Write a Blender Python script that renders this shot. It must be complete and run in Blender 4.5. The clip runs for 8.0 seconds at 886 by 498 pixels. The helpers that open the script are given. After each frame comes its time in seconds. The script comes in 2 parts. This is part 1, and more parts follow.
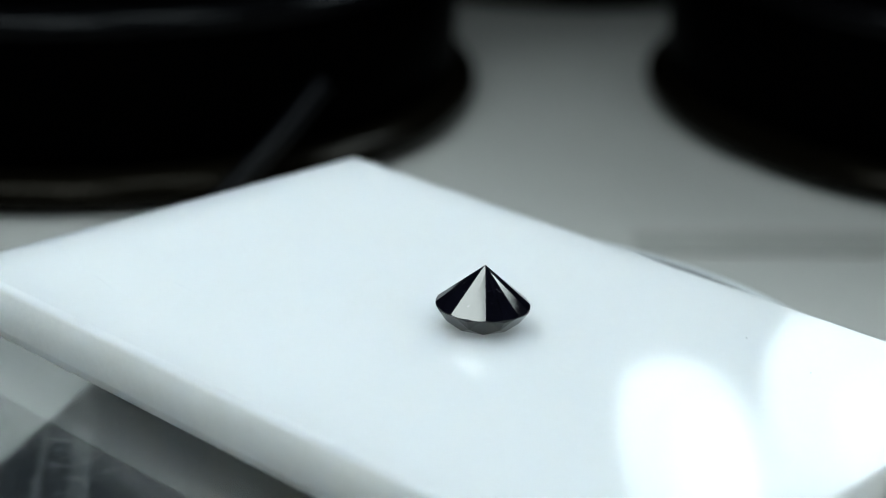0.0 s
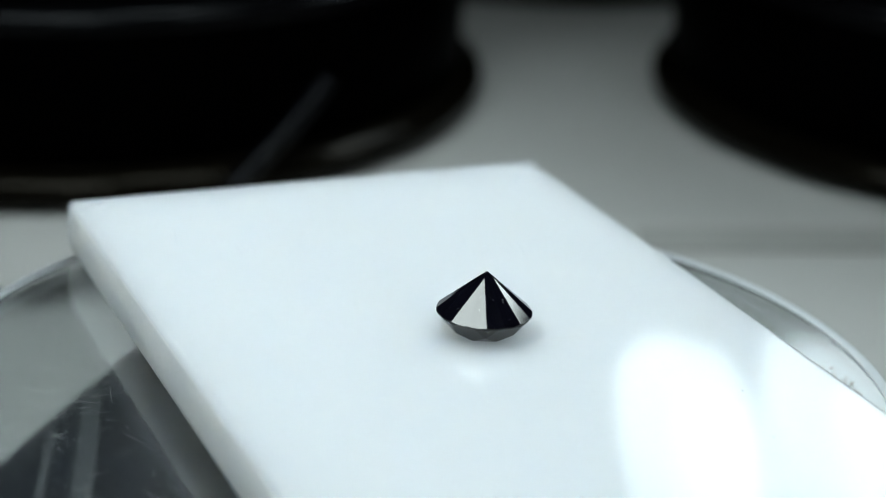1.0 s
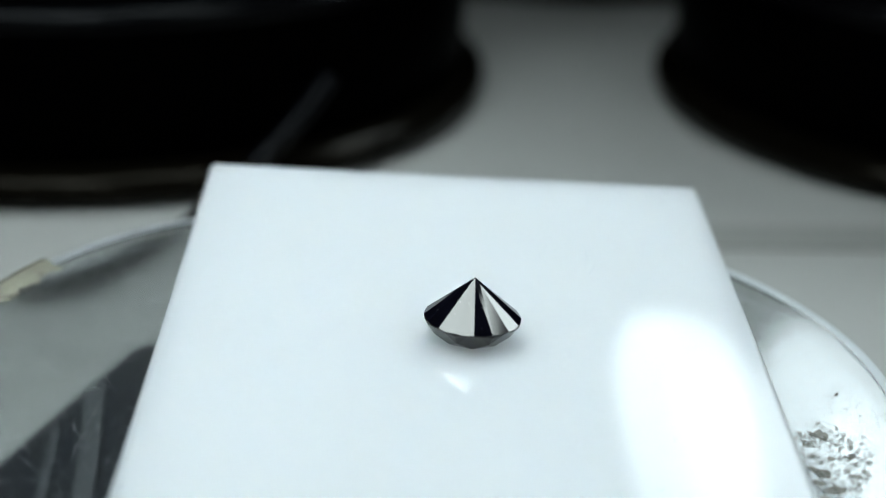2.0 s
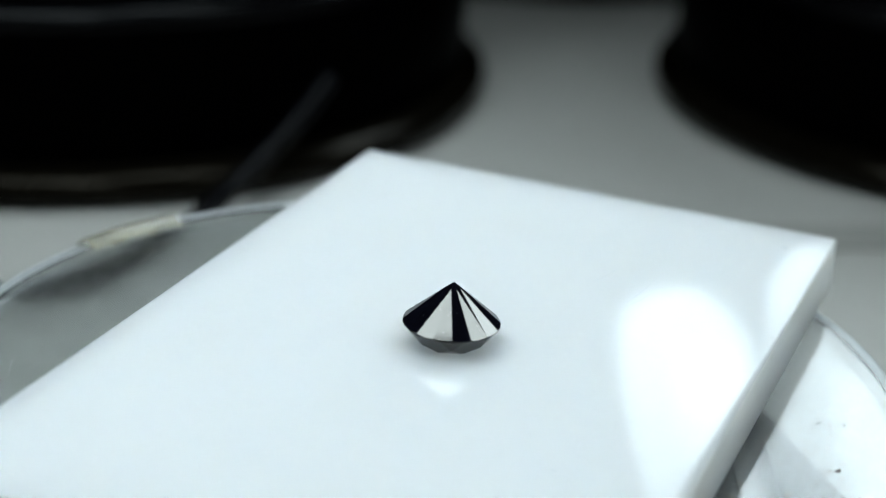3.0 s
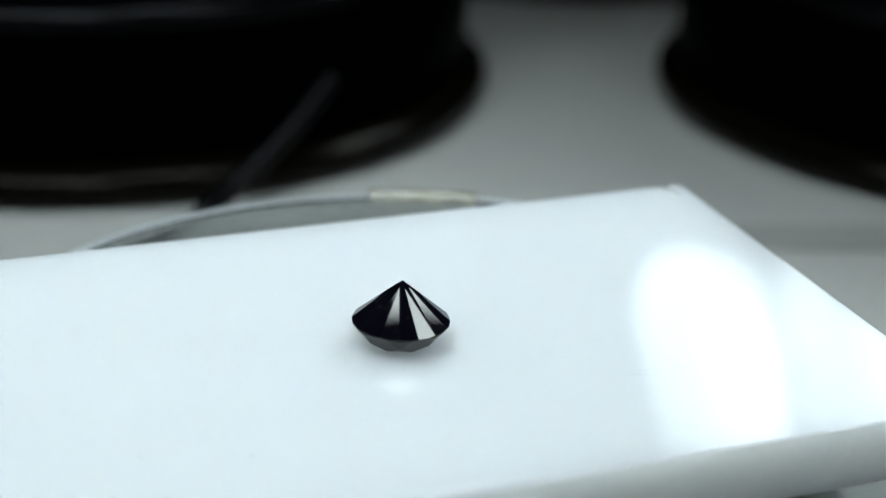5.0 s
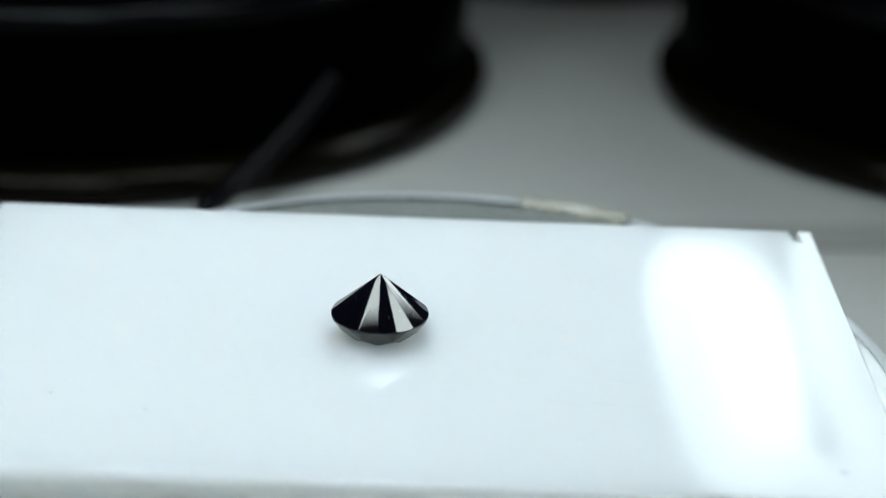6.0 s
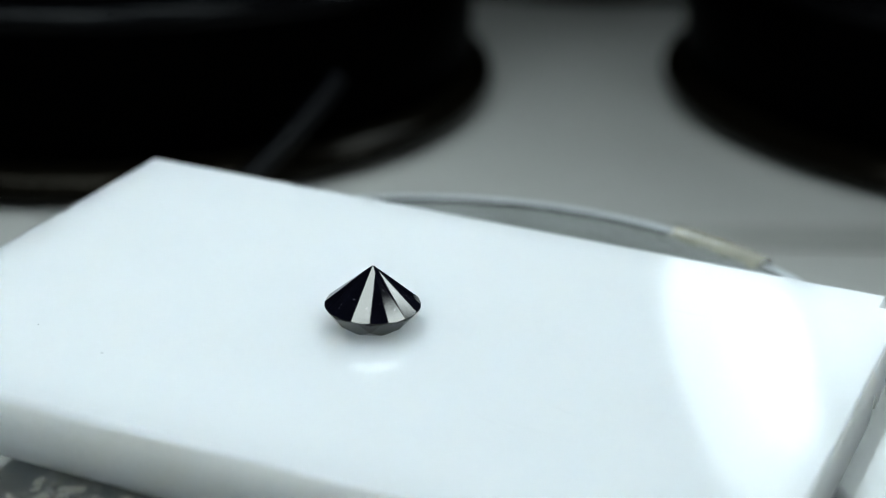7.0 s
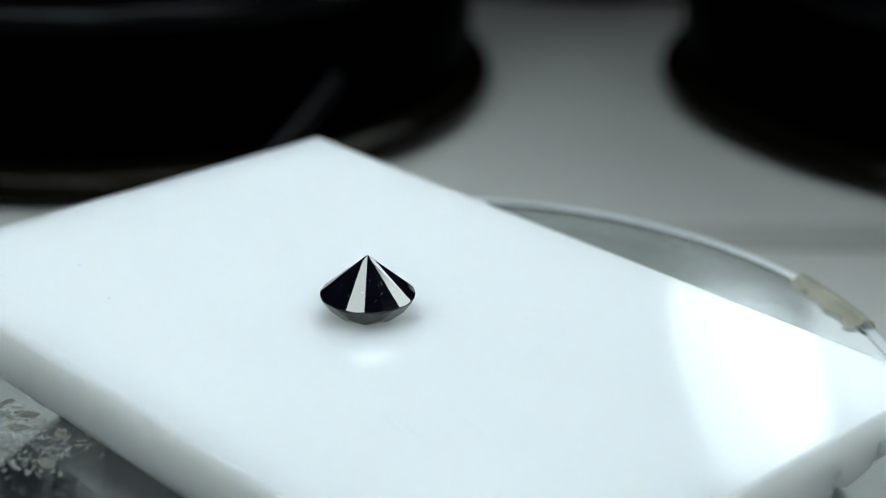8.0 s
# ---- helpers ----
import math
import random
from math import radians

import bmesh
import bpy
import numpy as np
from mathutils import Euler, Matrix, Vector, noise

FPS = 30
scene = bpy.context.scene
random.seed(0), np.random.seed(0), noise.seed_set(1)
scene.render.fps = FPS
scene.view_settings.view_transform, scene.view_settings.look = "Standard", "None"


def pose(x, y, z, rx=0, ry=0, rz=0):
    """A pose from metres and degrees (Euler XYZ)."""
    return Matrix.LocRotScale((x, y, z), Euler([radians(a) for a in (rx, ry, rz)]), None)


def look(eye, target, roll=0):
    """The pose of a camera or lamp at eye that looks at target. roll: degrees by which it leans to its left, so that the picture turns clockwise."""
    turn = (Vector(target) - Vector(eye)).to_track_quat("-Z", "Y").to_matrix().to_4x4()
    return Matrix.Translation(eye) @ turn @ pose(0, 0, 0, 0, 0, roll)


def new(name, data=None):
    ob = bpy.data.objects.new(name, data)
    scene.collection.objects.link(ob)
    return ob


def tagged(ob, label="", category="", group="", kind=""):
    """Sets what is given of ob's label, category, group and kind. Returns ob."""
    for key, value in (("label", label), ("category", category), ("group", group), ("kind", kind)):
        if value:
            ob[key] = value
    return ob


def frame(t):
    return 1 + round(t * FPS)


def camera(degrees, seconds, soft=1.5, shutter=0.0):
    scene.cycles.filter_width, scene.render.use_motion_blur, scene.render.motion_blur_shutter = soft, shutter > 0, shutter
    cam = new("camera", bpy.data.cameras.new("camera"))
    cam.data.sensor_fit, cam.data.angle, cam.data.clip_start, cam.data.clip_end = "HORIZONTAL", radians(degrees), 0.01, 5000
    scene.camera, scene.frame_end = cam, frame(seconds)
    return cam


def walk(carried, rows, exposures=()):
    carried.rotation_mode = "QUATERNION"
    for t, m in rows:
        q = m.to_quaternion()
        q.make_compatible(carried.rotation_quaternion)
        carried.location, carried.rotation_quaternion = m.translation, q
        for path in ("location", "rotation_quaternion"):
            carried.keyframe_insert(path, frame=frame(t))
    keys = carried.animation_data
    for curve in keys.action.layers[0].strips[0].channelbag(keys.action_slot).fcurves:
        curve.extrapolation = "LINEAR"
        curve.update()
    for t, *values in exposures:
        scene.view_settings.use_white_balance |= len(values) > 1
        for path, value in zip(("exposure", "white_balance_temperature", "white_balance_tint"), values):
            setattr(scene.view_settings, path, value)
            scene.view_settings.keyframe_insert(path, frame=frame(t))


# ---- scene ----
cam = camera(27.12, 8.0, soft=1.1)
cam.data.dof.use_dof = True
cam.data.dof.focus_distance = 0.146
cam.data.dof.aperture_fstop = 21.0

TOP = 0.02654        # height of the white plate's top at the axis
EYE = (0.00127, -0.1350, 0.08622)
# seconds, small turn to the left and upwards of the hand that steadies the camera, degrees
SWAY = [(0.0, -0.229, 0.120), (0.5, -0.105, 0.060), (1.0, -0.056, 0.005), (1.5, -0.012, -0.040), (2.25, 0.015, -0.072),
        (3.0, 0.037, -0.088), (3.5, 0.052, -0.088), (4.0, 0.071, -0.085), (4.5, 0.080, -0.088), (5.25, 0.078, -0.096),
        (6.0, 0.084, -0.104), (6.5, 0.218, -0.108), (7.0, 0.285, -0.088), (7.5, 0.260, -0.072), (8.0, 0.225, -0.102)]
walk(cam, [(t, pose(*EYE, 0, 0, a) @ pose(0, 0, 0, 90 - 21.703 + b) @ pose(0, 0, 0, 0, 0, 1.972)) for t, a, b in SWAY])
scene.view_settings.exposure = 0.0

# ---- light: lamps round the table in a dim room; they are built below ----
world = bpy.data.worlds.new("room_light")
world.use_nodes = True
world.node_tree.nodes["Background"].inputs[0].default_value = (0.80, 0.94, 1.0, 1)
world.node_tree.nodes["Background"].inputs[1].default_value = 0.05
scene.world = world
LAMP_COLOR = (0.788, 0.93, 0.985)
OVERHEAD, TWIN = 8.55, 3.5      # brightness of the overhead panels and of the twin lamp


# ---- materials ----
def material(name, color, rough=0.5, metal=0.0, ior=1.5, spread=0.12, scale=60.0, bump=0.0, bump_scale=400.0, rough_spread=0.0, coat=0.0):
    m = bpy.data.materials.new(name)
    m.use_nodes = True
    nt = m.node_tree
    b = nt.nodes["Principled BSDF"]
    b.inputs["Metallic"].default_value, b.inputs["IOR"].default_value = metal, ior
    b.inputs["Coat Weight"].default_value = coat
    b.inputs["Coat Roughness"].default_value = 0.05
    co = nt.nodes.new("ShaderNodeTexCoord")
    n1 = nt.nodes.new("ShaderNodeTexNoise")
    n1.inputs["Scale"].default_value, n1.inputs["Detail"].default_value = scale, 6
    nt.links.new(co.outputs["Object"], n1.inputs["Vector"])
    n2 = nt.nodes.new("ShaderNodeTexNoise")
    n2.inputs["Scale"].default_value, n2.inputs["Detail"].default_value = scale * 14, 4
    nt.links.new(co.outputs["Object"], n2.inputs["Vector"])
    mean = nt.nodes.new("ShaderNodeMath")
    mean.operation = "MULTIPLY_ADD"
    mean.inputs[1].default_value = 0.35
    nt.links.new(n2.outputs["Fac"], mean.inputs[0])
    half = nt.nodes.new("ShaderNodeMath")
    half.operation = "MULTIPLY"
    half.inputs[1].default_value = 0.65
    nt.links.new(n1.outputs["Fac"], half.inputs[0])
    nt.links.new(half.outputs[0], mean.inputs[2])
    ramp = nt.nodes.new("ShaderNodeValToRGB")
    ramp.color_ramp.elements[0].position, ramp.color_ramp.elements[1].position = 0.32, 0.68
    ramp.color_ramp.elements[0].color = (*[c * (1 - spread) for c in color], 1)
    ramp.color_ramp.elements[1].color = (*[min(1, c * (1 + spread)) for c in color], 1)
    nt.links.new(mean.outputs[0], ramp.inputs["Fac"])
    nt.links.new(ramp.outputs["Color"], b.inputs["Base Color"])
    if rough_spread:
        rr = nt.nodes.new("ShaderNodeMapRange")
        rr.inputs["To Min"].default_value, rr.inputs["To Max"].default_value = max(0, rough - rough_spread), rough + rough_spread
        nt.links.new(mean.outputs[0], rr.inputs["Value"])
        nt.links.new(rr.outputs["Result"], b.inputs["Roughness"])
    else:
        b.inputs["Roughness"].default_value = rough
    if bump:
        n3 = nt.nodes.new("ShaderNodeTexNoise")
        n3.inputs["Scale"].default_value, n3.inputs["Detail"].default_value = bump_scale, 5
        nt.links.new(co.outputs["Object"], n3.inputs["Vector"])
        bp = nt.nodes.new("ShaderNodeBump")
        bp.inputs["Strength"].default_value, bp.inputs["Distance"].default_value = bump, 0.0004
        nt.links.new(n3.outputs["Fac"], bp.inputs["Height"])
        nt.links.new(bp.outputs["Normal"], b.inputs["Normal"])
    return m


def glow(name, strength, uneven=0.0):
    m = bpy.data.materials.new(name)
    m.use_nodes = True
    nt = m.node_tree
    nt.nodes.remove(nt.nodes["Principled BSDF"])
    e = nt.nodes.new("ShaderNodeEmission")
    e.inputs["Color"].default_value, e.inputs["Strength"].default_value = (*LAMP_COLOR, 1), strength
    nt.links.new(e.outputs[0], nt.nodes["Material Output"].inputs["Surface"])
    if uneven:
        co, n, r = nt.nodes.new("ShaderNodeTexCoord"), nt.nodes.new("ShaderNodeTexNoise"), nt.nodes.new("ShaderNodeMapRange")
        n.inputs["Scale"].default_value, n.inputs["Detail"].default_value = 38.0, 1.0
        nt.links.new(co.outputs["Object"], n.inputs["Vector"])
        r.inputs["From Min"].default_value, r.inputs["From Max"].default_value = 0.35, 0.65
        r.inputs["To Min"].default_value, r.inputs["To Max"].default_value = strength * (1 - uneven), strength * (1 + uneven)
        nt.links.new(n.outputs["Fac"], r.inputs["Value"])
        nt.links.new(r.outputs["Result"], e.inputs["Strength"])
    return m


def bsdf(m):
    return m.node_tree.nodes["Principled BSDF"].inputs


PANEL_GLOW, TWIN_GLOW = glow("panel_diffuser", OVERHEAD), glow("twin_diffuser", TWIN, 0.12)
SMALL_GLOW, CORE_GLOW = glow("small_panel_diffuser", 1.15 * OVERHEAD), glow("twin_bulb", 1.6 * TWIN, 0.15)
OPAL = material("opal_white", (0.865, 0.88, 0.875), rough=0.005, ior=1.40, spread=0.012, scale=90, rough_spread=0.003)
bsdf(OPAL)["Subsurface Weight"].default_value = 1.0
bsdf(OPAL)["Subsurface Radius"].default_value = (1.0, 0.96, 0.90)
bsdf(OPAL)["Subsurface Scale"].default_value = 0.011
SAWN = material("sawn_opal_edge", (0.83, 0.835, 0.81), rough=0.55, ior=1.40, spread=0.04, scale=150, bump=0.12, bump_scale=1400)
bsdf(SAWN)["Subsurface Weight"].default_value = 1.0
bsdf(SAWN)["Subsurface Radius"].default_value = (1.0, 0.96, 0.90)
bsdf(SAWN)["Subsurface Scale"].default_value = 0.008
CLEAR_M = material("clear_acrylic", (0.72, 0.75, 0.76), rough=0.08, ior=1.64, spread=0.08, scale=130)
bsdf(CLEAR_M)["Transmission Weight"].default_value = 1.0
RIM_M = material("polished_acrylic_edge", (0.66, 0.69, 0.70), rough=0.40, ior=1.49, spread=0.06, scale=200)
bsdf(RIM_M)["Transmission Weight"].default_value = 0.94
TAPE_M = material("yellowed_tape", (0.50, 0.47, 0.36), rough=0.2, spread=0.25, scale=400)
bsdf(TAPE_M)["Transmission Weight"].default_value = 0.6
GLOSS_BLACK = material("satin_black_plastic", (0.0003, 0.0003, 0.0004), rough=0.3, ior=1.02, spread=0.3, scale=40, rough_spread=0.06)
# brown in base and tint stands for a brownish reflection along the foot's edge
FOOT_BLACK = material("polished_black_lacquer", (0.0026, 0.0021, 0.0013), rough=0.16, ior=1.18, spread=0.3, scale=40, rough_spread=0.05)
bsdf(FOOT_BLACK)["Specular Tint"].default_value = (1.0, 0.88, 0.70, 1)
COLLAR_BLACK = material("black_lacquer", (0.0015, 0.0015, 0.0018), rough=0.2, ior=1.17, spread=0.3, scale=40, rough_spread=0.05)
CABLE_M = material("black_cable_rubber", (0.0015, 0.0015, 0.0022), rough=0.26, ior=1.2, spread=0.3, scale=150)
TABLE_M = material("grey_laminate", (0.475, 0.468, 0.437), rough=0.6, spread=0.05, scale=25, bump=0.05, bump_scale=900)
STRIP_M = material("darker_grey", (0.37, 0.362, 0.332), rough=0.7, spread=0.06, scale=80)
WALL_M = material("dark_grey_wall_paint", (0.075, 0.075, 0.077), rough=0.8, spread=0.06, scale=5, bump=0.1, bump_scale=60)
STONE_M = material("black_gem", (0.003, 0.003, 0.006), rough=0.015, ior=1.74, spread=0.5, scale=900)


def pitted(m, scale, low, high, color):
    """Tiny pale pits and inclusions over the colour of m."""
    nt = m.node_tree
    b = nt.nodes["Principled BSDF"]
    was = b.inputs["Base Color"].links[0].from_socket
    co, n = nt.nodes.new("ShaderNodeTexCoord"), nt.nodes.new("ShaderNodeTexNoise")
    n.inputs["Scale"].default_value, n.inputs["Detail"].default_value = scale, 3
    nt.links.new(co.outputs["Object"], n.inputs["Vector"])
    r = nt.nodes.new("ShaderNodeMapRange")
    r.inputs["From Min"].default_value, r.inputs["From Max"].default_value = low, high
    nt.links.new(n.outputs["Fac"], r.inputs["Value"])
    mix = nt.nodes.new("ShaderNodeMix")
    mix.data_type = "RGBA"
    nt.links.new(r.outputs["Result"], mix.inputs[0])
    nt.links.new(was, mix.inputs[6])
    mix.inputs[7].default_value = (*color, 1)
    nt.links.new(mix.outputs[2], b.inputs["Base Color"])


pitted(STONE_M, 3200, 0.72, 0.745, (0.22, 0.21, 0.20))
bsdf(STONE_M)["Specular Tint"].default_value = (1.0, 0.965, 0.90, 1)
NICK_M = material("worn_polish", (0.16, 0.16, 0.16), rough=0.5, spread=0.3, scale=900)
SCRATCH_M = material("grey_hairline", (0.60, 0.62, 0.64), rough=0.6, spread=0.1, scale=900)
GIRDLE_M = material("bruted_black_girdle", (0.004, 0.004, 0.005), rough=0.45, ior=1.5, spread=0.5, scale=1500)
DARK_M = material("matt_black_metal", (0.012, 0.012, 0.014), rough=0.45, spread=0.3, scale=30)
METAL_M = material("brushed_aluminium", (0.30, 0.30, 0.31), rough=0.35, metal=1.0, spread=0.1, scale=60)
DUST_M = material("grey_dust", (0.10, 0.095, 0.085), rough=0.9, spread=0.2, scale=900)
GRIT_M = material("brown_grey_glue_crumb", (0.25, 0.24, 0.21), rough=0.8, spread=0.35, scale=900)
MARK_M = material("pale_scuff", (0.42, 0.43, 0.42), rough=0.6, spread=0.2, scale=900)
FLAKE_M = material("old_glue", (0.34, 0.335, 0.31), rough=0.35, spread=0.35, scale=1500)
bsdf(FLAKE_M)["Transmission Weight"].default_value = 0.35
FILM_M = material("beige_glue_film", (0.26, 0.245, 0.20), rough=0.5, spread=0.35, scale=700)
bsdf(FILM_M)["Transmission Weight"].default_value = 0.6
LINT_M = material("grey_lint", (0.30, 0.30, 0.29), rough=0.7, spread=0.3, scale=900)
BASE_M = material("dark_blue_black_plastic", (0.005, 0.0065, 0.010), rough=0.4, spread=0.35, scale=300)
RIB_M = material("grey_plastic_rib", (0.085, 0.088, 0.088), rough=0.5, spread=0.2, scale=200)


# ---- builders ----
def part(name, bm, mat, parent=None, label="", smooth=0.0):
    mesh = bpy.data.meshes.new(name)
    bmesh.ops.recalc_face_normals(bm, faces=bm.faces[:])
    if smooth:
        for f in bm.faces:
            f.smooth = True
        for e in bm.edges:
            if len(e.link_faces) == 2 and e.calc_face_angle(0) > smooth:
                e.smooth = False
    bm.to_mesh(mesh)
    bm.free()
    mesh.materials.append(mat)
    ob = new(name, mesh)
    if parent:
        ob.parent = parent
    if label:
        ob["label"] = label
    return ob


def box(bm, x0, y0, z0, x1, y1, z1, bevel=0.0, segments=2):
    r = bmesh.ops.create_cube(bm, size=1, matrix=Matrix.Translation(((x0 + x1) / 2, (y0 + y1) / 2, (z0 + z1) / 2)) @ Matrix.Diagonal((x1 - x0, y1 - y0, z1 - z0, 1)))
    if bevel:
        es = {e for v in r["verts"] for e in v.link_edges}
        bmesh.ops.bevel(bm, geom=list(es), offset=bevel, segments=segments, profile=0.5, affect="EDGES")
    return bm


def lathe(bm, profile, n=96, m=Matrix()):
    rings = []
    for r, z in profile:
        if r < 1e-7:
            rings.append([bm.verts.new(m @ Vector((0, 0, z)))])
        else:
            rings.append([bm.verts.new(m @ Vector((r * math.cos(2 * math.pi * k / n), r * math.sin(2 * math.pi * k / n), z))) for k in range(n)])
    for a, b in zip(rings, rings[1:]):
        for k in range(n):
            j = (k + 1) % n
            if len(a) == 1 and len(b) == 1:
                continue
            if len(a) == 1:
                bm.faces.new((a[0], b[k], b[j]))
            elif len(b) == 1:
                bm.faces.new((a[k], a[j], b[0]))
            else:
                bm.faces.new((a[k], a[j], b[j], b[k]))
    return bm


def tube(bm, points, radius, n=14):
    rings, up = [], Vector((0, 0, 1))
    for i, p in enumerate(points):
        d = (points[min(i + 1, len(points) - 1)] - points[max(i - 1, 0)]).normalized()
        a = d.cross(up).normalized()
        b = a.cross(d)
        rings.append([bm.verts.new(p + radius * (math.cos(2 * math.pi * k / n) * a + math.sin(2 * math.pi * k / n) * b)) for k in range(n)])
    for a, b in zip(rings, rings[1:]):
        for k in range(n):
            bm.faces.new((a[k], a[(k + 1) % n], b[(k + 1) % n], b[k]))
    bm.faces.new(rings[0])
    bm.faces.new(rings[-1])
    return bm


def polygon(bm, points, z0, z1):
    """A flat prism over the outline points (x, y)."""
    lo = [bm.verts.new((x, y, z0)) for x, y in points]
    hi = [bm.verts.new((x, y, z1)) for x, y in points]
    n = len(points)
    bm.faces.new(lo[::-1])
    bm.faces.new(hi)
    for k in range(n):
        bm.faces.new((lo[k], lo[(k + 1) % n], hi[(k + 1) % n], hi[k]))
    return bm


def flake(bm, x, y, z, r, rng, stretch=1.0):
    """A small uneven chip of dirt or scuff lying flat."""
    a0, n = rng.uniform(0, 6.28), rng.randint(5, 8)
    pts = []
    for k in range(n):
        a, q = 2 * math.pi * k / n, r * rng.uniform(0.5, 1.1)
        u, w = q * math.cos(a) * stretch, q * math.sin(a)
        pts.append((x + u * math.cos(a0) - w * math.sin(a0), y + u * math.sin(a0) + w * math.cos(a0)))
    return polygon(bm, pts, z, z + 0.00002)


def hair(bm, x, y, z, length, width, angle, bend):
    """A fine scratch: a narrow curved strip lying flat."""
    n, lo = 5, []
    for i in range(n + 1):
        u = i / n - 0.5
        a = angle + bend * u
        px, py = x + length * u * math.cos(a), y + length * u * math.sin(a)
        w = width * (1 - 1.6 * abs(u)) / 2
        lo.append((bm.verts.new((px - w * math.sin(a), py + w * math.cos(a), z)), bm.verts.new((px + w * math.sin(a), py - w * math.cos(a), z))))
    for p, q in zip(lo, lo[1:]):
        bm.faces.new((p[0], p[1], q[1], q[0]))
    return bm


# ---- setting ----
def build_setting():
    bm = box(bmesh.new(), -0.60, -0.45, -0.025, 0.60, 0.70, 0.0, 0.002)
    tagged(part("table", bm, TABLE_M), "pale grey laminate tabletop under the display turntable", "table", kind="structure")
    for name, dims in (("wall_north", (-0.95, 1.00, -0.8, 0.95, 1.06, 1.25)), ("wall_south", (-0.95, -1.06, -0.8, 0.95, -1.00, 1.25)),
                       ("wall_west", (-1.01, -1.06, -0.8, -0.95, 1.06, 1.25)), ("wall_east", (0.95, -1.06, -0.8, 1.01, 1.06, 1.25)),
                       ("floor", (-1.01, -1.06, -0.86, 1.01, 1.06, -0.8)), ("ceiling", (-1.01, -1.06, 1.25, 1.01, 1.06, 1.31))):
        tagged(part(name, box(bmesh.new(), *dims), WALL_M), "plain dark grey painted " + name.split("_")[0], name.split("_")[0], kind="structure")


# ---- things that stand still ----
def build_pedestal(x, y, wide=1.0):
    """A stepped round black pedestal, 120 mm across by the foot."""
    root = new("pedestal")
    root.matrix_world = pose(x, y, 0)
    foot = [(0, 0.0003), (0.0565, 0.0003), (0.0585, 0.0008), (0.0597, 0.0018), (0.0600, 0.0030), (0.0597, 0.0042), (0.0588, 0.0051), (0.0572, 0.0056), (0.0540, 0.0058), (0, 0.0058)]
    part("foot", lathe(bmesh.new(), [(r * wide, z) for r, z in foot], 144), FOOT_BLACK, root, smooth=0.7)
    body = [(0, 0.0060), (0.0562, 0.0060), (0.0566, 0.0068), (0.0566, 0.0236), (0, 0.0236)]
    part("body", lathe(bmesh.new(), [(r * wide, z) for r, z in body], 144), GLOSS_BLACK, root, smooth=0.7)
    collar = [(0, 0.0237), (0.0566, 0.0237), (0.0567, 0.0246), (0.0564, 0.0256), (0.0557, 0.0264), (0.0547, 0.0268), (0.0530, 0.0270), (0, 0.0270)]
    part("collar", lathe(bmesh.new(), [(r * wide, z) for r, z in collar], 144), COLLAR_BLACK, root, "rounded polished collar", smooth=0.7)
    drum = [(0, 0.0271), (0.0536, 0.0271), (0.0538, 0.0280), (0.0538, 0.0520), (0.0530, 0.0534), (0.0510, 0.0540), (0, 0.0540)]
    part("drum", lathe(bmesh.new(), [(r * wide, z) for r, z in drum], 144), GLOSS_BLACK, root, smooth=0.7)
    return tagged(root, "glossy black round pedestal with a stepped foot on the table", "pedestal", "black pedestals")


def build_cable():
    """A black cable that leans on a pedestal and runs off along the table."""
    knots = [Vector(k) for k in ((-0.110, 0.060, 0.0016), (-0.070, 0.0630, 0.0016), (-0.0545, 0.0615, 0.0016), (-0.0485, 0.0562, 0.0016), (-0.0430, 0.0562, 0.0016), (-0.0385, 0.0605, 0.0016), (-0.0345, 0.0685, 0.0016), (-0.0314, 0.0795, 0.0016),
             (-0.0285, 0.0860, 0.0030), (-0.0240, 0.0920, 0.0062), (-0.0190, 0.0985, 0.0105), (-0.0150, 0.1045, 0.0148))]
    pts = []
    for i in range(len(knots) - 1):
        p0, p1, p2, p3 = knots[max(i - 1, 0)], knots[i], knots[i + 1], knots[min(i + 2, len(knots) - 1)]
        for k in range(6):
            u = k / 6
            pts.append(0.5 * (2 * p1 + (p2 - p0) * u + (2 * p0 - 5 * p1 + 4 * p2 - p3) * u * u + (3 * p1 - p0 - 3 * p2 + p3) * u ** 3))
    pts.append(knots[-1])
    ob = part("cable", tube(bmesh.new(), pts, 0.0014, 16), CABLE_M, smooth=1.0)
    return tagged(ob, "thick black rubber cable on the table against a pedestal", "cable")


def build_grey_strip():
    # a thin flat strip that makes a darker band across the tabletop
    bm = polygon(bmesh.new(), [(0.0270, 0.0830), (0.1100, 0.0885), (0.1100, 0.0978), (0.0270, 0.0905)], 0.0002, 0.0005)
    return tagged(part("grey_strip", bm, STRIP_M), "narrow darker grey band across the table", "paper")


def panel_lamp(m, sx, sy, lit=PANEL_GLOW):
    """A square diffuser lamp on a rod from the ceiling."""
    root = new("panel_lamp")
    eye = m.translation
    root.matrix_world = m
    part("housing", box(bmesh.new(), -sx / 2 - 0.006, -sy / 2 - 0.006, 0.001, sx / 2 + 0.006, sy / 2 + 0.006, 0.020, 0.003), DARK_M, root)
    part("diffuser", box(bmesh.new(), -sx / 2, -sy / 2, -0.003, sx / 2, sy / 2, 0.0005, 0.001), lit, root, "glowing white diffuser")
    inv = m.inverted()
    top, low = inv @ Vector((eye[0], eye[1], 1.25)), Vector((0, 0, 0.019))
    side = (top - low).normalized().orthogonal().normalized()
    part("rod", tube_line(low, top, 0.004, side), METAL_M, root)
    return tagged(root, "square white diffuser lamp on a thin ceiling rod", "lamp", "overhead lamps")


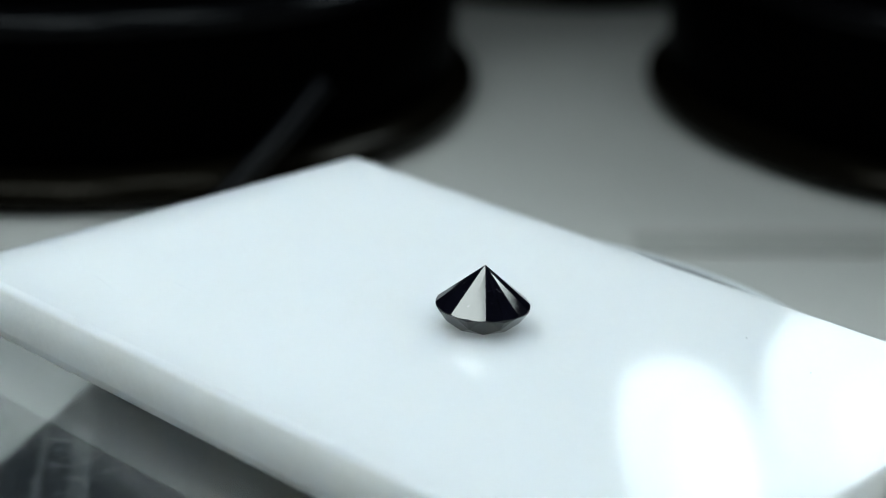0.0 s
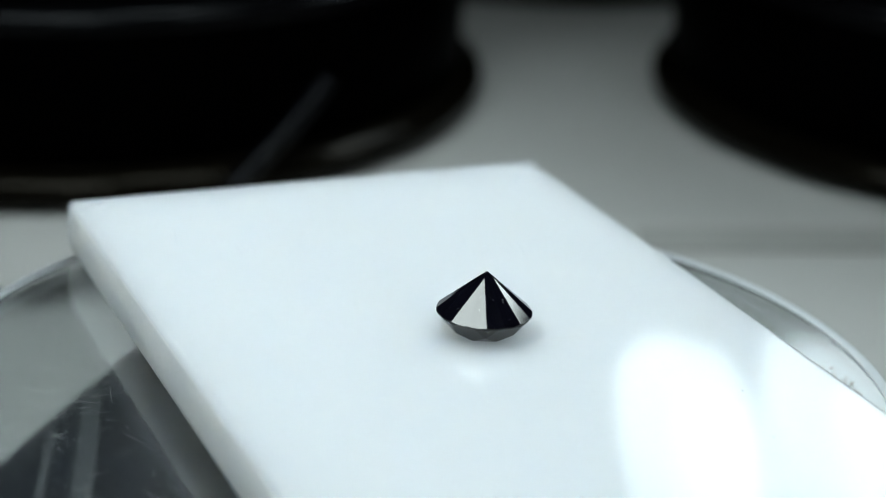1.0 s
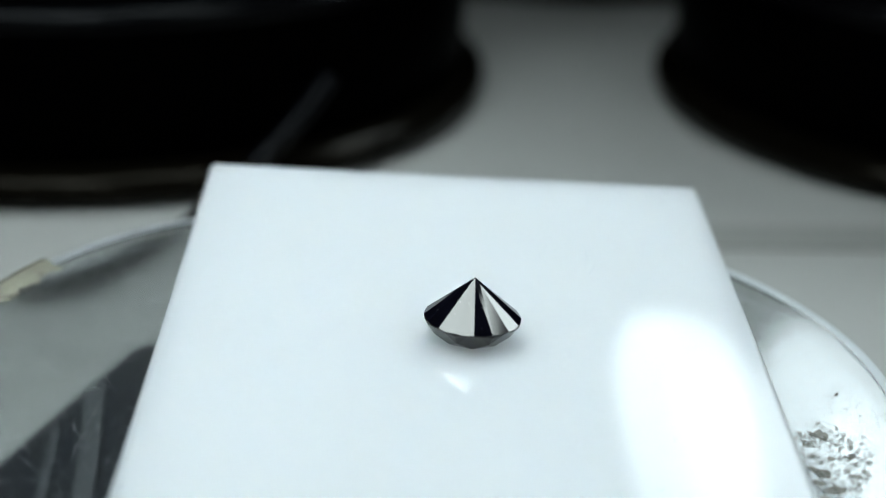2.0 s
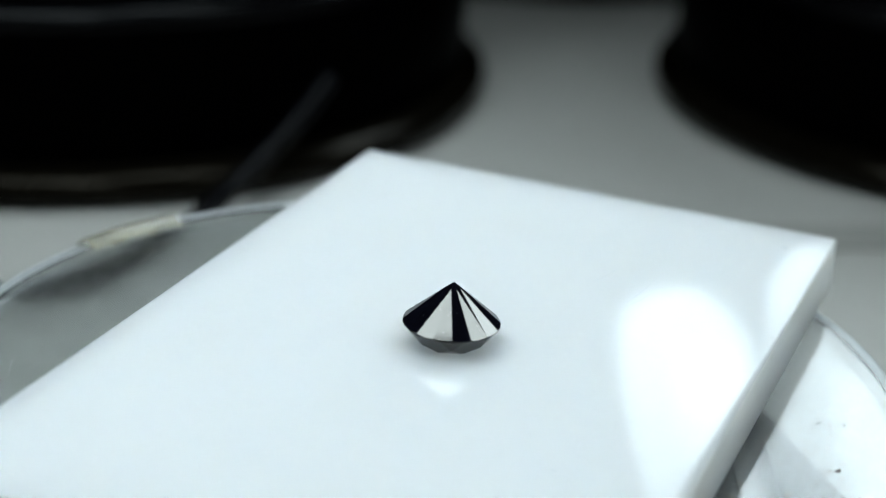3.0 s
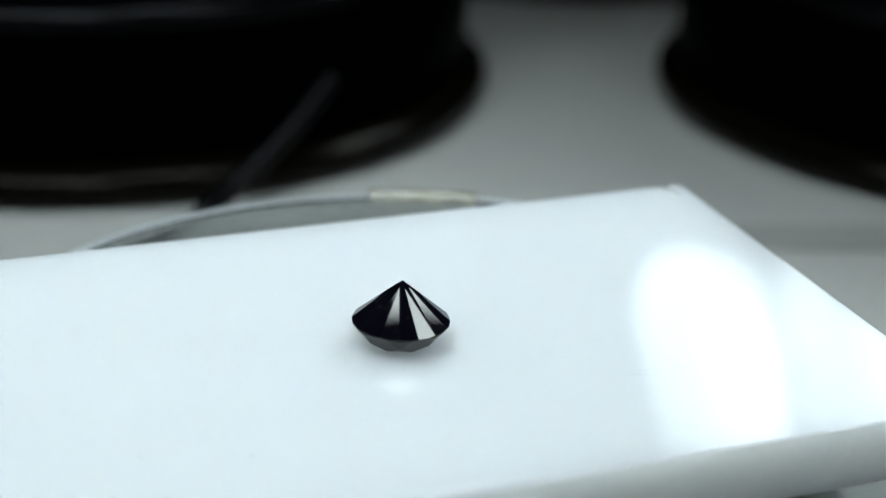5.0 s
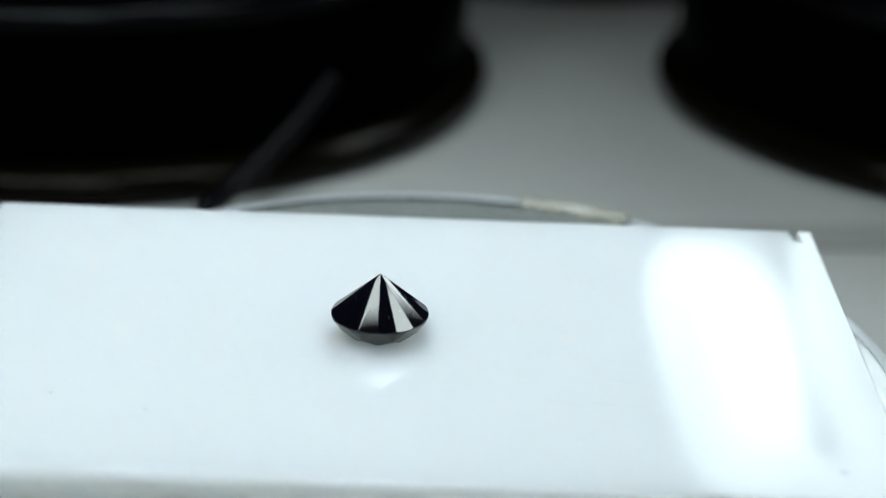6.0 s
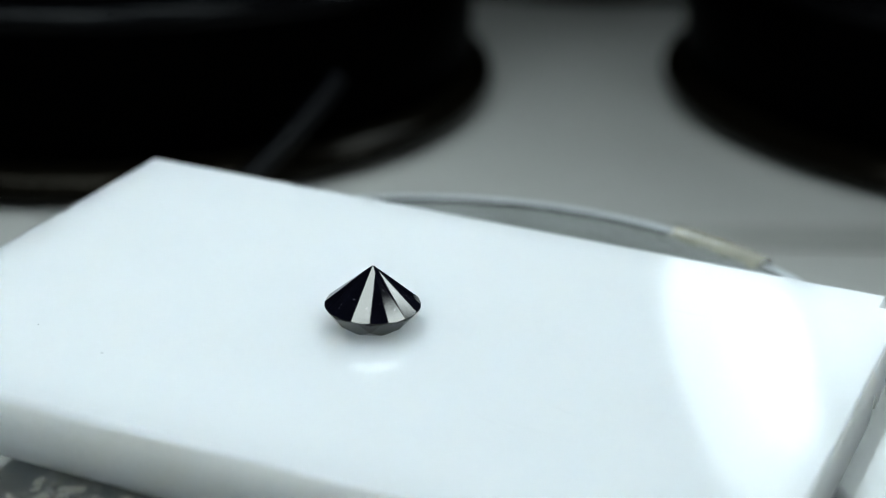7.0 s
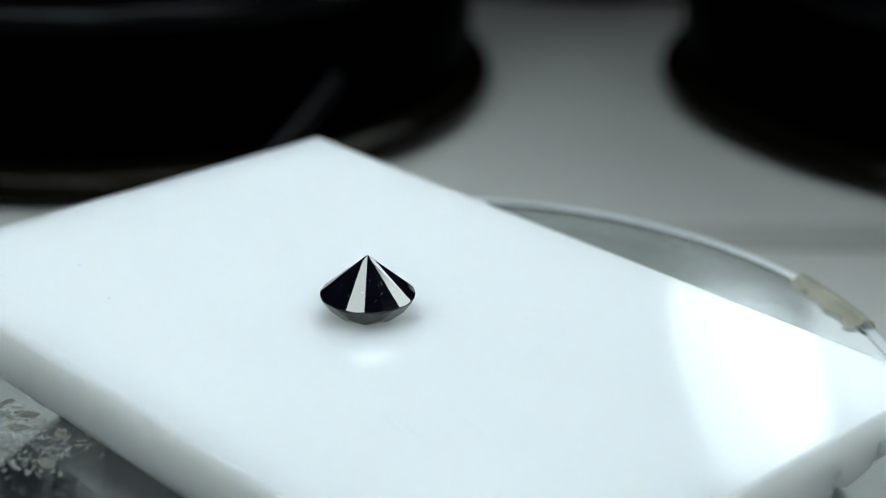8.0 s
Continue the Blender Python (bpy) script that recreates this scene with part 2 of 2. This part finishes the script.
def tube_line(a, b, r, side, n=12):
    bm = bmesh.new()
    d = (b - a).normalized()
    other = d.cross(side)
    rings = [[bm.verts.new(p + r * (math.cos(2 * math.pi * k / n) * side + math.sin(2 * math.pi * k / n) * other)) for k in range(n)] for p in (a, b)]
    for k in range(n):
        bm.faces.new((rings[0][k], rings[0][(k + 1) % n], rings[1][(k + 1) % n], rings[1][k]))
    bm.faces.new(rings[0])
    bm.faces.new(rings[1][::-1])
    return bm


def build_twin_lamp():
    """Two egg-shaped lit heads side by side over a wide lit one, on a stand behind the pedestals."""
    root = new("twin_lamp")
    root.matrix_world = pose(0.0792, 0.200, 0.0015)

    def egg(cx, cz, a, low, high, y0, y1, n=64, lean=0.30):
        bm = bmesh.new()
        rings = []
        for y, q in ((y0, 0.93), (y0 + (y1 - y0) * 0.35, 1.0), (y1, 1.0)):
            ring = []
            for k in range(n):
                w = 2 * math.pi * k / n
                dz = q * (high if math.sin(w) > 0 else low) * math.copysign(abs(math.sin(w)) ** 0.8, math.sin(w))
                ring.append(bm.verts.new((cx - 0.078 + a * q * math.copysign(abs(math.cos(w)) ** 0.8, math.cos(w)) + lean * (cz + dz - 0.130), y, cz + dz)))
            rings.append(ring)
        for p, q in zip(rings, rings[1:]):
            for k in range(n):
                bm.faces.new((p[k], p[(k + 1) % n], q[(k + 1) % n], q[k]))
        bm.faces.new(rings[0])
        bm.faces.new(rings[-1][::-1])
        return bm
    for cx, cz, a, low, high, back in ((0.0578, 0.1325, 0.0151, 0.0232, 0.0420, 0.0), (0.0924, 0.1305, 0.0187, 0.0335, 0.0330, 0.0), (0.0830, 0.1880, 0.0300, 0.0285, 0.0275, 0.001)):
        head = part("head", egg(cx, cz, a + 0.0005, low + 0.0005, high + 0.0005, 0.0040 + back, 0.018 - back), DARK_M, root)
        part("diffuser", egg(cx, cz, a, low, high, back, 0.0035 + back), TWIN_GLOW, head, "glowing white oval diffuser")
        part("bulb", egg(cx + a * 0.28, cz + 0.002, a * 0.55, low * 0.62, high * 0.5, back - 0.0022, back - 0.0004), CORE_GLOW, head, "brighter bulb behind the diffuser")
    # unseen plates added below and behind the heads, to darken the far table
    part("light_shield", box(bmesh.new(), -0.044, -0.001, 0.0900, 0.046, 0.0204, 0.0910, 0.0003), DARK_M, root, "matt black light shield added below the heads")
    part("back_shield", box(bmesh.new(), -0.044, 0.0186, 0.0911, 0.046, 0.0204, 0.1150, 0.0003), DARK_M, root)
    part("stem", tube_line(Vector((0.012, 0.026, 0.004)), Vector((0.012, 0.026, 0.185)), 0.004, Vector((1, 0, 0))), DARK_M, root)
    part("bracket", box(bmesh.new(), 0.004, 0.015, 0.120, 0.020, 0.031, 0.175, 0.002), DARK_M, root)
    part("foot", lathe(bmesh.new(), [(0, 0.0002), (0.0085, 0.0002), (0.0090, 0.0020), (0.0060, 0.0050), (0, 0.0050)], 40, Matrix.Translation((0.012, 0.026, 0))), DARK_M, root, smooth=0.6)
    return tagged(root, "twin white oval lamp on a black stand behind the pedestals", "lamp")


def build_turntable_base():
    root = new("motor_housing")
    outline = [(-0.0262, 0.0190), (0.0265, 0.0190), (0.0365, -0.0150), (0.0300, -0.0340), (-0.0300, -0.0340), (-0.0375, -0.0170)]
    bm = polygon(bmesh.new(), outline, 0.0002, 0.0125)
    bmesh.ops.bevel(bm, geom=[e for e in bm.edges if abs(e.verts[0].co.z - e.verts[1].co.z) > 0.005], offset=0.003, segments=4, profile=0.5, affect="EDGES")
    part("housing", bm, BASE_M, root, smooth=0.5)
    for x0, y0, x1, y1, w in ((-0.0285, 0.0085, -0.0250, -0.0180, 0.0016), (-0.0305, 0.0010, -0.0285, -0.0180, 0.0006), (0.0262, 0.0050, 0.0262, -0.0180, 0.0017), (0.0290, 0.0040, 0.0290, -0.0180, 0.0009)):
        part("rib", polygon(bmesh.new(), [(x0 - w / 2, y0), (x0 + w / 2, y0), (x1 + w / 2, y1), (x1 - w / 2, y1)], 0.0125, 0.0130), RIB_M, root)
    part("spindle", lathe(bmesh.new(), [(0, 0.0126), (0.0060, 0.0126), (0.0060, 0.0168), (0, 0.0168)], 32), METAL_M, root, smooth=0.6)
    return tagged(root, "dark plastic motor housing under the clear turning disc", "motor housing")


# ---- things on the turntable, in its own space ----
YAW = 31.22          # turn of the plate on the disc
TILT = Matrix(((1, 0, 0.0234, 0), (0, 1, 0.0149, 0), (-0.0234, -0.0149, 1, 0), (0, 0, 0, 1))).to_quaternion().to_matrix().to_4x4()
W, L, THICK = 0.04730, 0.0734, 0.0051
MID = (0.00296, -0.00256)     # the plate's middle, along its own sides


def spin(t):
    return 16.264 - 22.9705 * t + 0.0168 * (t - 4) ** 2


def on_disc_at(x, y, t):
    """Where a place over the table lies on the disc at t seconds."""
    a = -radians(spin(t))
    return x * math.cos(a) - y * math.sin(a), x * math.sin(a) + y * math.cos(a)


def build_turntable():
    disc = new("turntable_disc")
    top = [(0, -0.0030), (0.0387, -0.0030), (0.0390, -0.0027), (0.0390, 0), (0, 0)]
    glass = part("plate", lathe(bmesh.new(), top, 160), CLEAR_M, disc, "clear scratched acrylic")
    glass.visible_shadow = False
    rim = [(0.03815, 0.00004), (0.03898, 0.00004), (0.03903, 0.00009), (0.03897, 0.00017), (0.03880, 0.00021), (0.03858, 0.00017), (0.03835, 0.00009), (0.03815, 0.00004)]
    edge = part("rim", lathe(bmesh.new(), rim, 160), RIM_M, disc, "raised polished acrylic rim", smooth=0.62)
    edge.visible_shadow = False
    bm = bmesh.new()
    a0 = math.atan2(-0.0895, -0.2737)
    a1, n = a0 - radians(16), 16
    prof = [(0.0369, 0.0002), (0.0379, 0.0003), (0.0382, 0.0005), (0.0386, 0.0007), (0.0391, 0.0006), (0.0394, 0.0003), (0.0395, -0.0030)]
    rows = []
    for i in range(n + 1):
        a = a0 + (a1 - a0) * i / n
        wob = 0.0003 * math.sin(i * 1.1) + 0.0002 * math.sin(i * 3.7)
        rows.append([bm.verts.new((math.cos(a) * (r + (wob if k == 0 else 0)), math.sin(a) * (r + (wob if k == 0 else 0)), z)) for k, (r, z) in enumerate(prof)])
    for p, q in zip(rows, rows[1:]):
        for k in range(len(prof) - 1):
            bm.faces.new((p[k], p[k + 1], q[k + 1], q[k]))
    bmesh.ops.solidify(bm, geom=bm.faces[:], thickness=0.00012)
    part("tape", bm, TAPE_M, disc, "yellowed strip of adhesive tape", smooth=0.8)
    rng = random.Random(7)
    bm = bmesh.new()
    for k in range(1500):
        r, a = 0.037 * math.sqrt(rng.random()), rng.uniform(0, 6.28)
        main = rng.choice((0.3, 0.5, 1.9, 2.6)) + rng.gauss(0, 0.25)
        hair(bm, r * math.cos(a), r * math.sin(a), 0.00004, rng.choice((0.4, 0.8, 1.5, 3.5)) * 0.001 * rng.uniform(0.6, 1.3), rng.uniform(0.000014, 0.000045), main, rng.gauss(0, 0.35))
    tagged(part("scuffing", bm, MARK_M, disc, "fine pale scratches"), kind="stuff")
    bm = bmesh.new()
    for k in range(70):
        r, a = 0.036 * math.sqrt(rng.random()), rng.uniform(0, 6.28)
        flake(bm, r * math.cos(a), r * math.sin(a), 0.00003, rng.choice((0.00006, 0.00009, 0.00014)) * rng.uniform(0.6, 1.3), rng, rng.uniform(1, 3.0))
    tagged(part("dirt", bm, DUST_M, disc, "dark specks of dirt"), kind="stuff")
    # a patch where glue was scraped off: pale film, dull flakes and dark crumbs
    cx, cy = on_disc_at(-0.0315, -0.0135, 8.0)
    for name, mat, count, sizes, label in (("residue", FLAKE_M, 340, (0.00003, 0.00006, 0.00010), "dull flaking glue residue"),
                                           ("grit", GRIT_M, 230, (0.00004, 0.00007, 0.00012), "dark brown crumbs of old glue"),
                                           ("film", FILM_M, 22, (0.0002, 0.0004, 0.0006), "thin beige glue film")):
        bm = bmesh.new()
        for k in range(count):
            knot = rng.choice(((-0.0022, 0.0030), (0.0006, 0.0012), (0.0028, -0.0012), (-0.0010, -0.0030), (0.0012, -0.0045), (-0.0040, 0.0008)))
            x, y = cx + knot[0] + rng.gauss(0, 0.0013), cy + knot[1] + rng.gauss(0, 0.0013)
            if math.hypot(x, y) < 0.0364:
                flake(bm, x, y, {"residue": 0.00006, "grit": 0.00009, "film": 0.00002}[name] + 0.000001 * (k % 7), rng.choice(sizes) * rng.uniform(0.5, 1.4), rng, rng.uniform(1.5, 5.0) if name != "film" else 1.6)
        tagged(part(name, bm, mat, disc, label), kind="stuff")
    # hair scratches and crumbs where the plate's chipped end overhangs
    bm = bmesh.new()
    for wx, wy, t, count in ((0.026, -0.024, 8.0, 20), (0.031, -0.010, 3.5, 46), (0.0275, -0.021, 3.5, 60)):
        px, py = on_disc_at(wx, wy, t)
        for k in range(count):
            hair(bm, px + rng.gauss(0, 0.0022), py + rng.gauss(0, 0.0026), 0.00007, rng.uniform(0.0003, 0.0012), rng.uniform(0.00004, 0.00009), rng.uniform(0, 6.28), rng.gauss(0, 1.6))
    tagged(part("lint", bm, LINT_M, disc, "short grey fibres and scratches"), kind="stuff")
    return tagged(disc, "clear scratched acrylic disc with a raised rim, turning", "turntable")


def build_plate():
    """A thick slab whose upper long edges are rounded, one of them running out sharp towards the chipped end."""
    chips = {0.0010: 0.0012, 0.0030: 0.0018, 0.0050: 0.0021, 0.0062: 0.0019, 0.0070: 0.0014, 0.0076: 0.0028, 0.0080: 0.0024, 0.0085: 0.0009,
             0.0105: 0.0006, 0.0118: 0.0004, 0.0124: 0.0022, 0.0128: 0.0017, 0.0134: 0.0002, 0.0150: 0.0}
    rng = random.Random(11)
    inner = [-W / 2 + q for q in chips] + [W / 2 - 0.0012 - (W - 0.0174) * k / 14 for k in range(14, -1, -1)]
    ys = [-L / 2, -L / 2 + 0.00005, -L / 2 + 0.00015, -L / 2 + 0.0003] + [-L / 2 + 0.0003 + (L - 0.0033) * k / 40 for k in range(1, 41)]
    ys += [L / 2 - q for q in (0.0024, 0.0021, 0.0019, 0.0013, 0.0011, 0.0008, 0.0004, 0.00016, 0.00006, 0.0)]
    bm = bmesh.new()
    rings = []
    for i, y in enumerate(ys):
        u = (y + L / 2) / L
        left, right = 0.00060, max(0.00010, 0.00105 - 0.00128 * u ** 1.2) + rng.uniform(0, 0.00004)
        top = -(0, 0.00018, 0.00007, 0)[i] - 0.0003 * (i == 0) if i < 4 else -(0.00001, 0.00005, 0.00016)[i - len(ys)] if i >= len(ys) - 3 else 0.0
        arc = [math.pi / 2 * k / 8 for k in range(9)]
        ring = [(-W / 2 + left * (1 - math.cos(a)), top - left * (1 - math.sin(a))) for a in arc]
        ring += [(x, top) for x in inner[:-1] if x < W / 2 - 0.0016 and x > -W / 2 + 0.0009]
        ring += [(W / 2 - right * (1 - math.sin(a)), top - right * (1 - math.cos(a))) for a in arc]
        # under side: place across, chipping at the end, rounding all along the lower edge
        under = [(W / 2, 0.0, 0.0)] + [(x, 0.0, 0.0) for x in inner[::-1] if x > -W / 2 + 0.0151]
        under += [(-W / 2 + q, chips[q], 0.0) for q in sorted(chips, reverse=True) if q > 0] + [(-W / 2 + 0.0004, 0.0012, 0.0002), (-W / 2 + 0.0001, 0.0010, 0.0006), (-W / 2, 0.0008, 0.0011)]
        wear = (1.0 if y > L / 2 - 0.0006 else 0.5) if y > L / 2 - 0.0012 else 0.0
        ring += [(x, -THICK + max(c * wear, e)) for x, c, e in under]
        notch = 0.0011 if -0.00195 < y - L / 2 < -0.0012 else 0.0
        pts = []
        for x, z in ring:
            if notch and x < -W / 2 + 0.0024 and z > -0.0012:
                z -= notch
            pts.append(bm.verts.new((x, y, z)))
        rings.append(pts)
    n = len(rings[0])
    for a, b in zip(rings, rings[1:]):
        for k in range(n):
            bm.faces.new((a[k], a[(k + 1) % n], b[(k + 1) % n], b[k]))
    bm.faces.new(rings[0][::-1])
    bm.faces.new(rings[-1])
    root = part("white_plate", bm, OPAL, smooth=0.9)
    root.data.materials.append(SAWN)
    for f in root.data.polygons:
        f.use_smooth = max(abs(c) for c in f.normal) < 0.998
        f.material_index = int(f.normal.z < 0.35)
    rng = random.Random(3)
    specks = bmesh.new()
    for x, y in ((0.01272, -0.02440), (0.01465, -0.01715)):
        flake(specks, x, y, 0.00001, 0.00006, rng, 1.8)
    tagged(part("dust", specks, DUST_M, root, "tiny dark specks of dust"), kind="stuff")
    for x0, y0, x1, y1 in ((0.0071, 0.0158, 0.0082, 0.0204), (0.01085, 0.0127, 0.01165, 0.0198), (0.0109, 0.0119, 0.0122, 0.0159), (-0.0125, 0.0192, -0.01246, 0.0225), (-0.0172, 0.0234, -0.0163, 0.0278)):
        line = hair(bmesh.new(), (x0 + x1) / 2, (y0 + y1) / 2, 0.00001, math.hypot(x1 - x0, y1 - y0), 0.00004, math.atan2(y1 - y0, x1 - x0), 0.12)
        part("scratch", line, SCRATCH_M, root, "hairline scratch")
    part("smudge", flake(bmesh.new(), 0.0199, 0.0319, 0.00001, 0.00022, rng, 1.6), SCRATCH_M, root, "small grey smudge")
    return tagged(root, "thick glossy opal white plate, chipped at one corner, on the disc", "plate")


R = 0.00381


def build_gem():
    """A round brilliant, table down: point upward, cut facet by facet."""
    girdle, crown = 0.020 * 2 * R, 0.2087 * 2 * R
    z0 = crown                     # lower edge of the girdle
    z1 = crown + girdle
    bm = bmesh.new()
    bmesh.ops.create_cone(bm, cap_ends=True, segments=64, radius1=R, radius2=R, depth=4 * R, matrix=Matrix.Translation((0, 0, 2 * R)))

    def cut(az, slope, r, z):
        a, s = radians(az), radians(slope)
        n = Vector((math.cos(a) * math.sin(s), math.sin(a) * math.sin(s), math.cos(s)))
        at = Vector((math.cos(a) * r, math.sin(a) * r, z))
        g = bmesh.ops.bisect_plane(bm, geom=bm.verts[:] + bm.edges[:] + bm.faces[:], plane_co=at, plane_no=n, clear_outer=True)
        es = [e for e in g["geom_cut"] if isinstance(e, bmesh.types.BMEdge)]
        if es:
            bmesh.ops.contextual_create(bm, geom=es)
    for k in range(8):
        cut(45 * k, 40.6, R, z1)
    for k in range(16):
        cut(22.5 * k + 11.25, 41.5, R * 0.981, z1)
    for k in range(8):
        cut(45 * k + 22.5, 180 - 50, R * 0.99, z0)
    for k in range(16):
        cut(22.5 * k + 11.25, 180 - 55, R, z0)
    for k in range(8):
        cut(45 * k, 180 - 34, R * 0.69, 0.06 * R)
    bmesh.ops.remove_doubles(bm, verts=bm.verts[:], dist=1e-6)
    root = new("gemstone")
    for name, low, high, mat in (("pavilion", 0.1, 2.0, STONE_M), ("girdle", -0.1, 0.1, GIRDLE_M), ("crown", -2.0, -0.1, STONE_M)):
        piece = bm.copy()
        piece.normal_update()
        bmesh.ops.delete(piece, geom=[f for f in piece.faces if not low <= f.normal.z < high], context="FACES")
        part(name, piece, mat, root)
    bm.free()
    rng = random.Random(21)
    marks = bmesh.new()
    for k in range(22):
        az, s = radians(22.5 * rng.randrange(16) + 11.25 + rng.uniform(-6, 6)), radians(41.5)
        base = 22.5 * (math.degrees(az) // 22.5) + 11.25
        n = Vector((math.cos(radians(base)) * math.sin(s), math.sin(radians(base)) * math.sin(s), math.cos(s)))
        at = Vector((math.cos(radians(base)) * R * 0.981, math.sin(radians(base)) * R * 0.981, z1))
        up = Vector((0, 0, 1)).cross(n).normalized().cross(n) * -1
        side = n.cross(up)
        far = rng.uniform(0.10, 0.55) * R / math.cos(s)
        o = at + up * far + side * math.sin(az - radians(base)) * (R - far * math.cos(s)) + n * 0.000006
        turn, bend, size = rng.uniform(0, 6.28), rng.gauss(0, 1.2), rng.uniform(0.00012, 0.00034)
        strip = []
        for i in range(5):
            u = i / 4 - 0.5
            a = turn + bend * u
            p = o + (up * math.cos(a) + side * math.sin(a)) * u * size
            w = (side * math.cos(a) - up * math.sin(a)) * 0.000016 * (1 - 1.5 * abs(u))
            strip.append((marks.verts.new(p - w), marks.verts.new(p + w)))
        for p, q in zip(strip, strip[1:]):
            marks.faces.new((p[0], p[1], q[1], q[0]))
    tagged(part("scratching", marks, NICK_M, root, "tiny pale nicks in the polish"), kind="stuff")
    return tagged(root, "faceted black round brilliant lying table down, point up", "gemstone")


# ---- build ----
build_setting()
# the third is added only to give the dark strip between the other two
for px, py, wide in ((-0.0565, 0.1505, 1.058), (0.0944, 0.1524, 1.0), (0.0230, 0.2655, 1.0)):
    build_pedestal(px, py, wide)
build_cable()
build_grey_strip()
build_turntable_base()
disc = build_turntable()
plate = build_plate()
gem = build_gem()
panel_lamp(pose(-0.0660, -0.0190, 0.1868), 0.1040, 0.0760)
panel_lamp(pose(0.1180, -0.0260, 0.1868, 0, 0, 42), 0.0840, 0.0410)
panel_lamp(look((0.2040, 0.1565, 0.1970), (0, -0.003, 0.03)), 0.0780, 0.0680)
# unseen fill panel added behind the camera, brightens the sides facing it
panel_lamp(look((0.0000, -0.1700, 0.2250), (0, -0.015, 0.0)), 0.0900, 0.0500)
panel_lamp(look((-0.0035, 0.0690, 0.1280), (0, 0, 0.03)), 0.0455, 0.0350, SMALL_GLOW)
build_twin_lamp()


# ---- what moves ----
def motions():
    """The disc turns clockwise; plate and stone ride on it."""
    times = [i * 0.25 for i in range(33)]
    lean = Matrix.Translation((0, 0, TOP)) @ TILT
    on_disc = lean @ pose(0, 0, -THICK - 0.00008)
    on_plate = lean @ pose(0, 0, 0, 0, 0, YAW) @ pose(MID[0], MID[1], 0)
    at_stone = lean @ pose(0.004968, -0.001270, 0.00002, 0, 0, 8.8)
    for thing, m in ((disc, on_disc), (plate, on_plate), (gem, at_stone)):
        walk(thing, [(t, pose(0, 0, 0, 0, 0, spin(t)) @ m) for t in times])


motions()
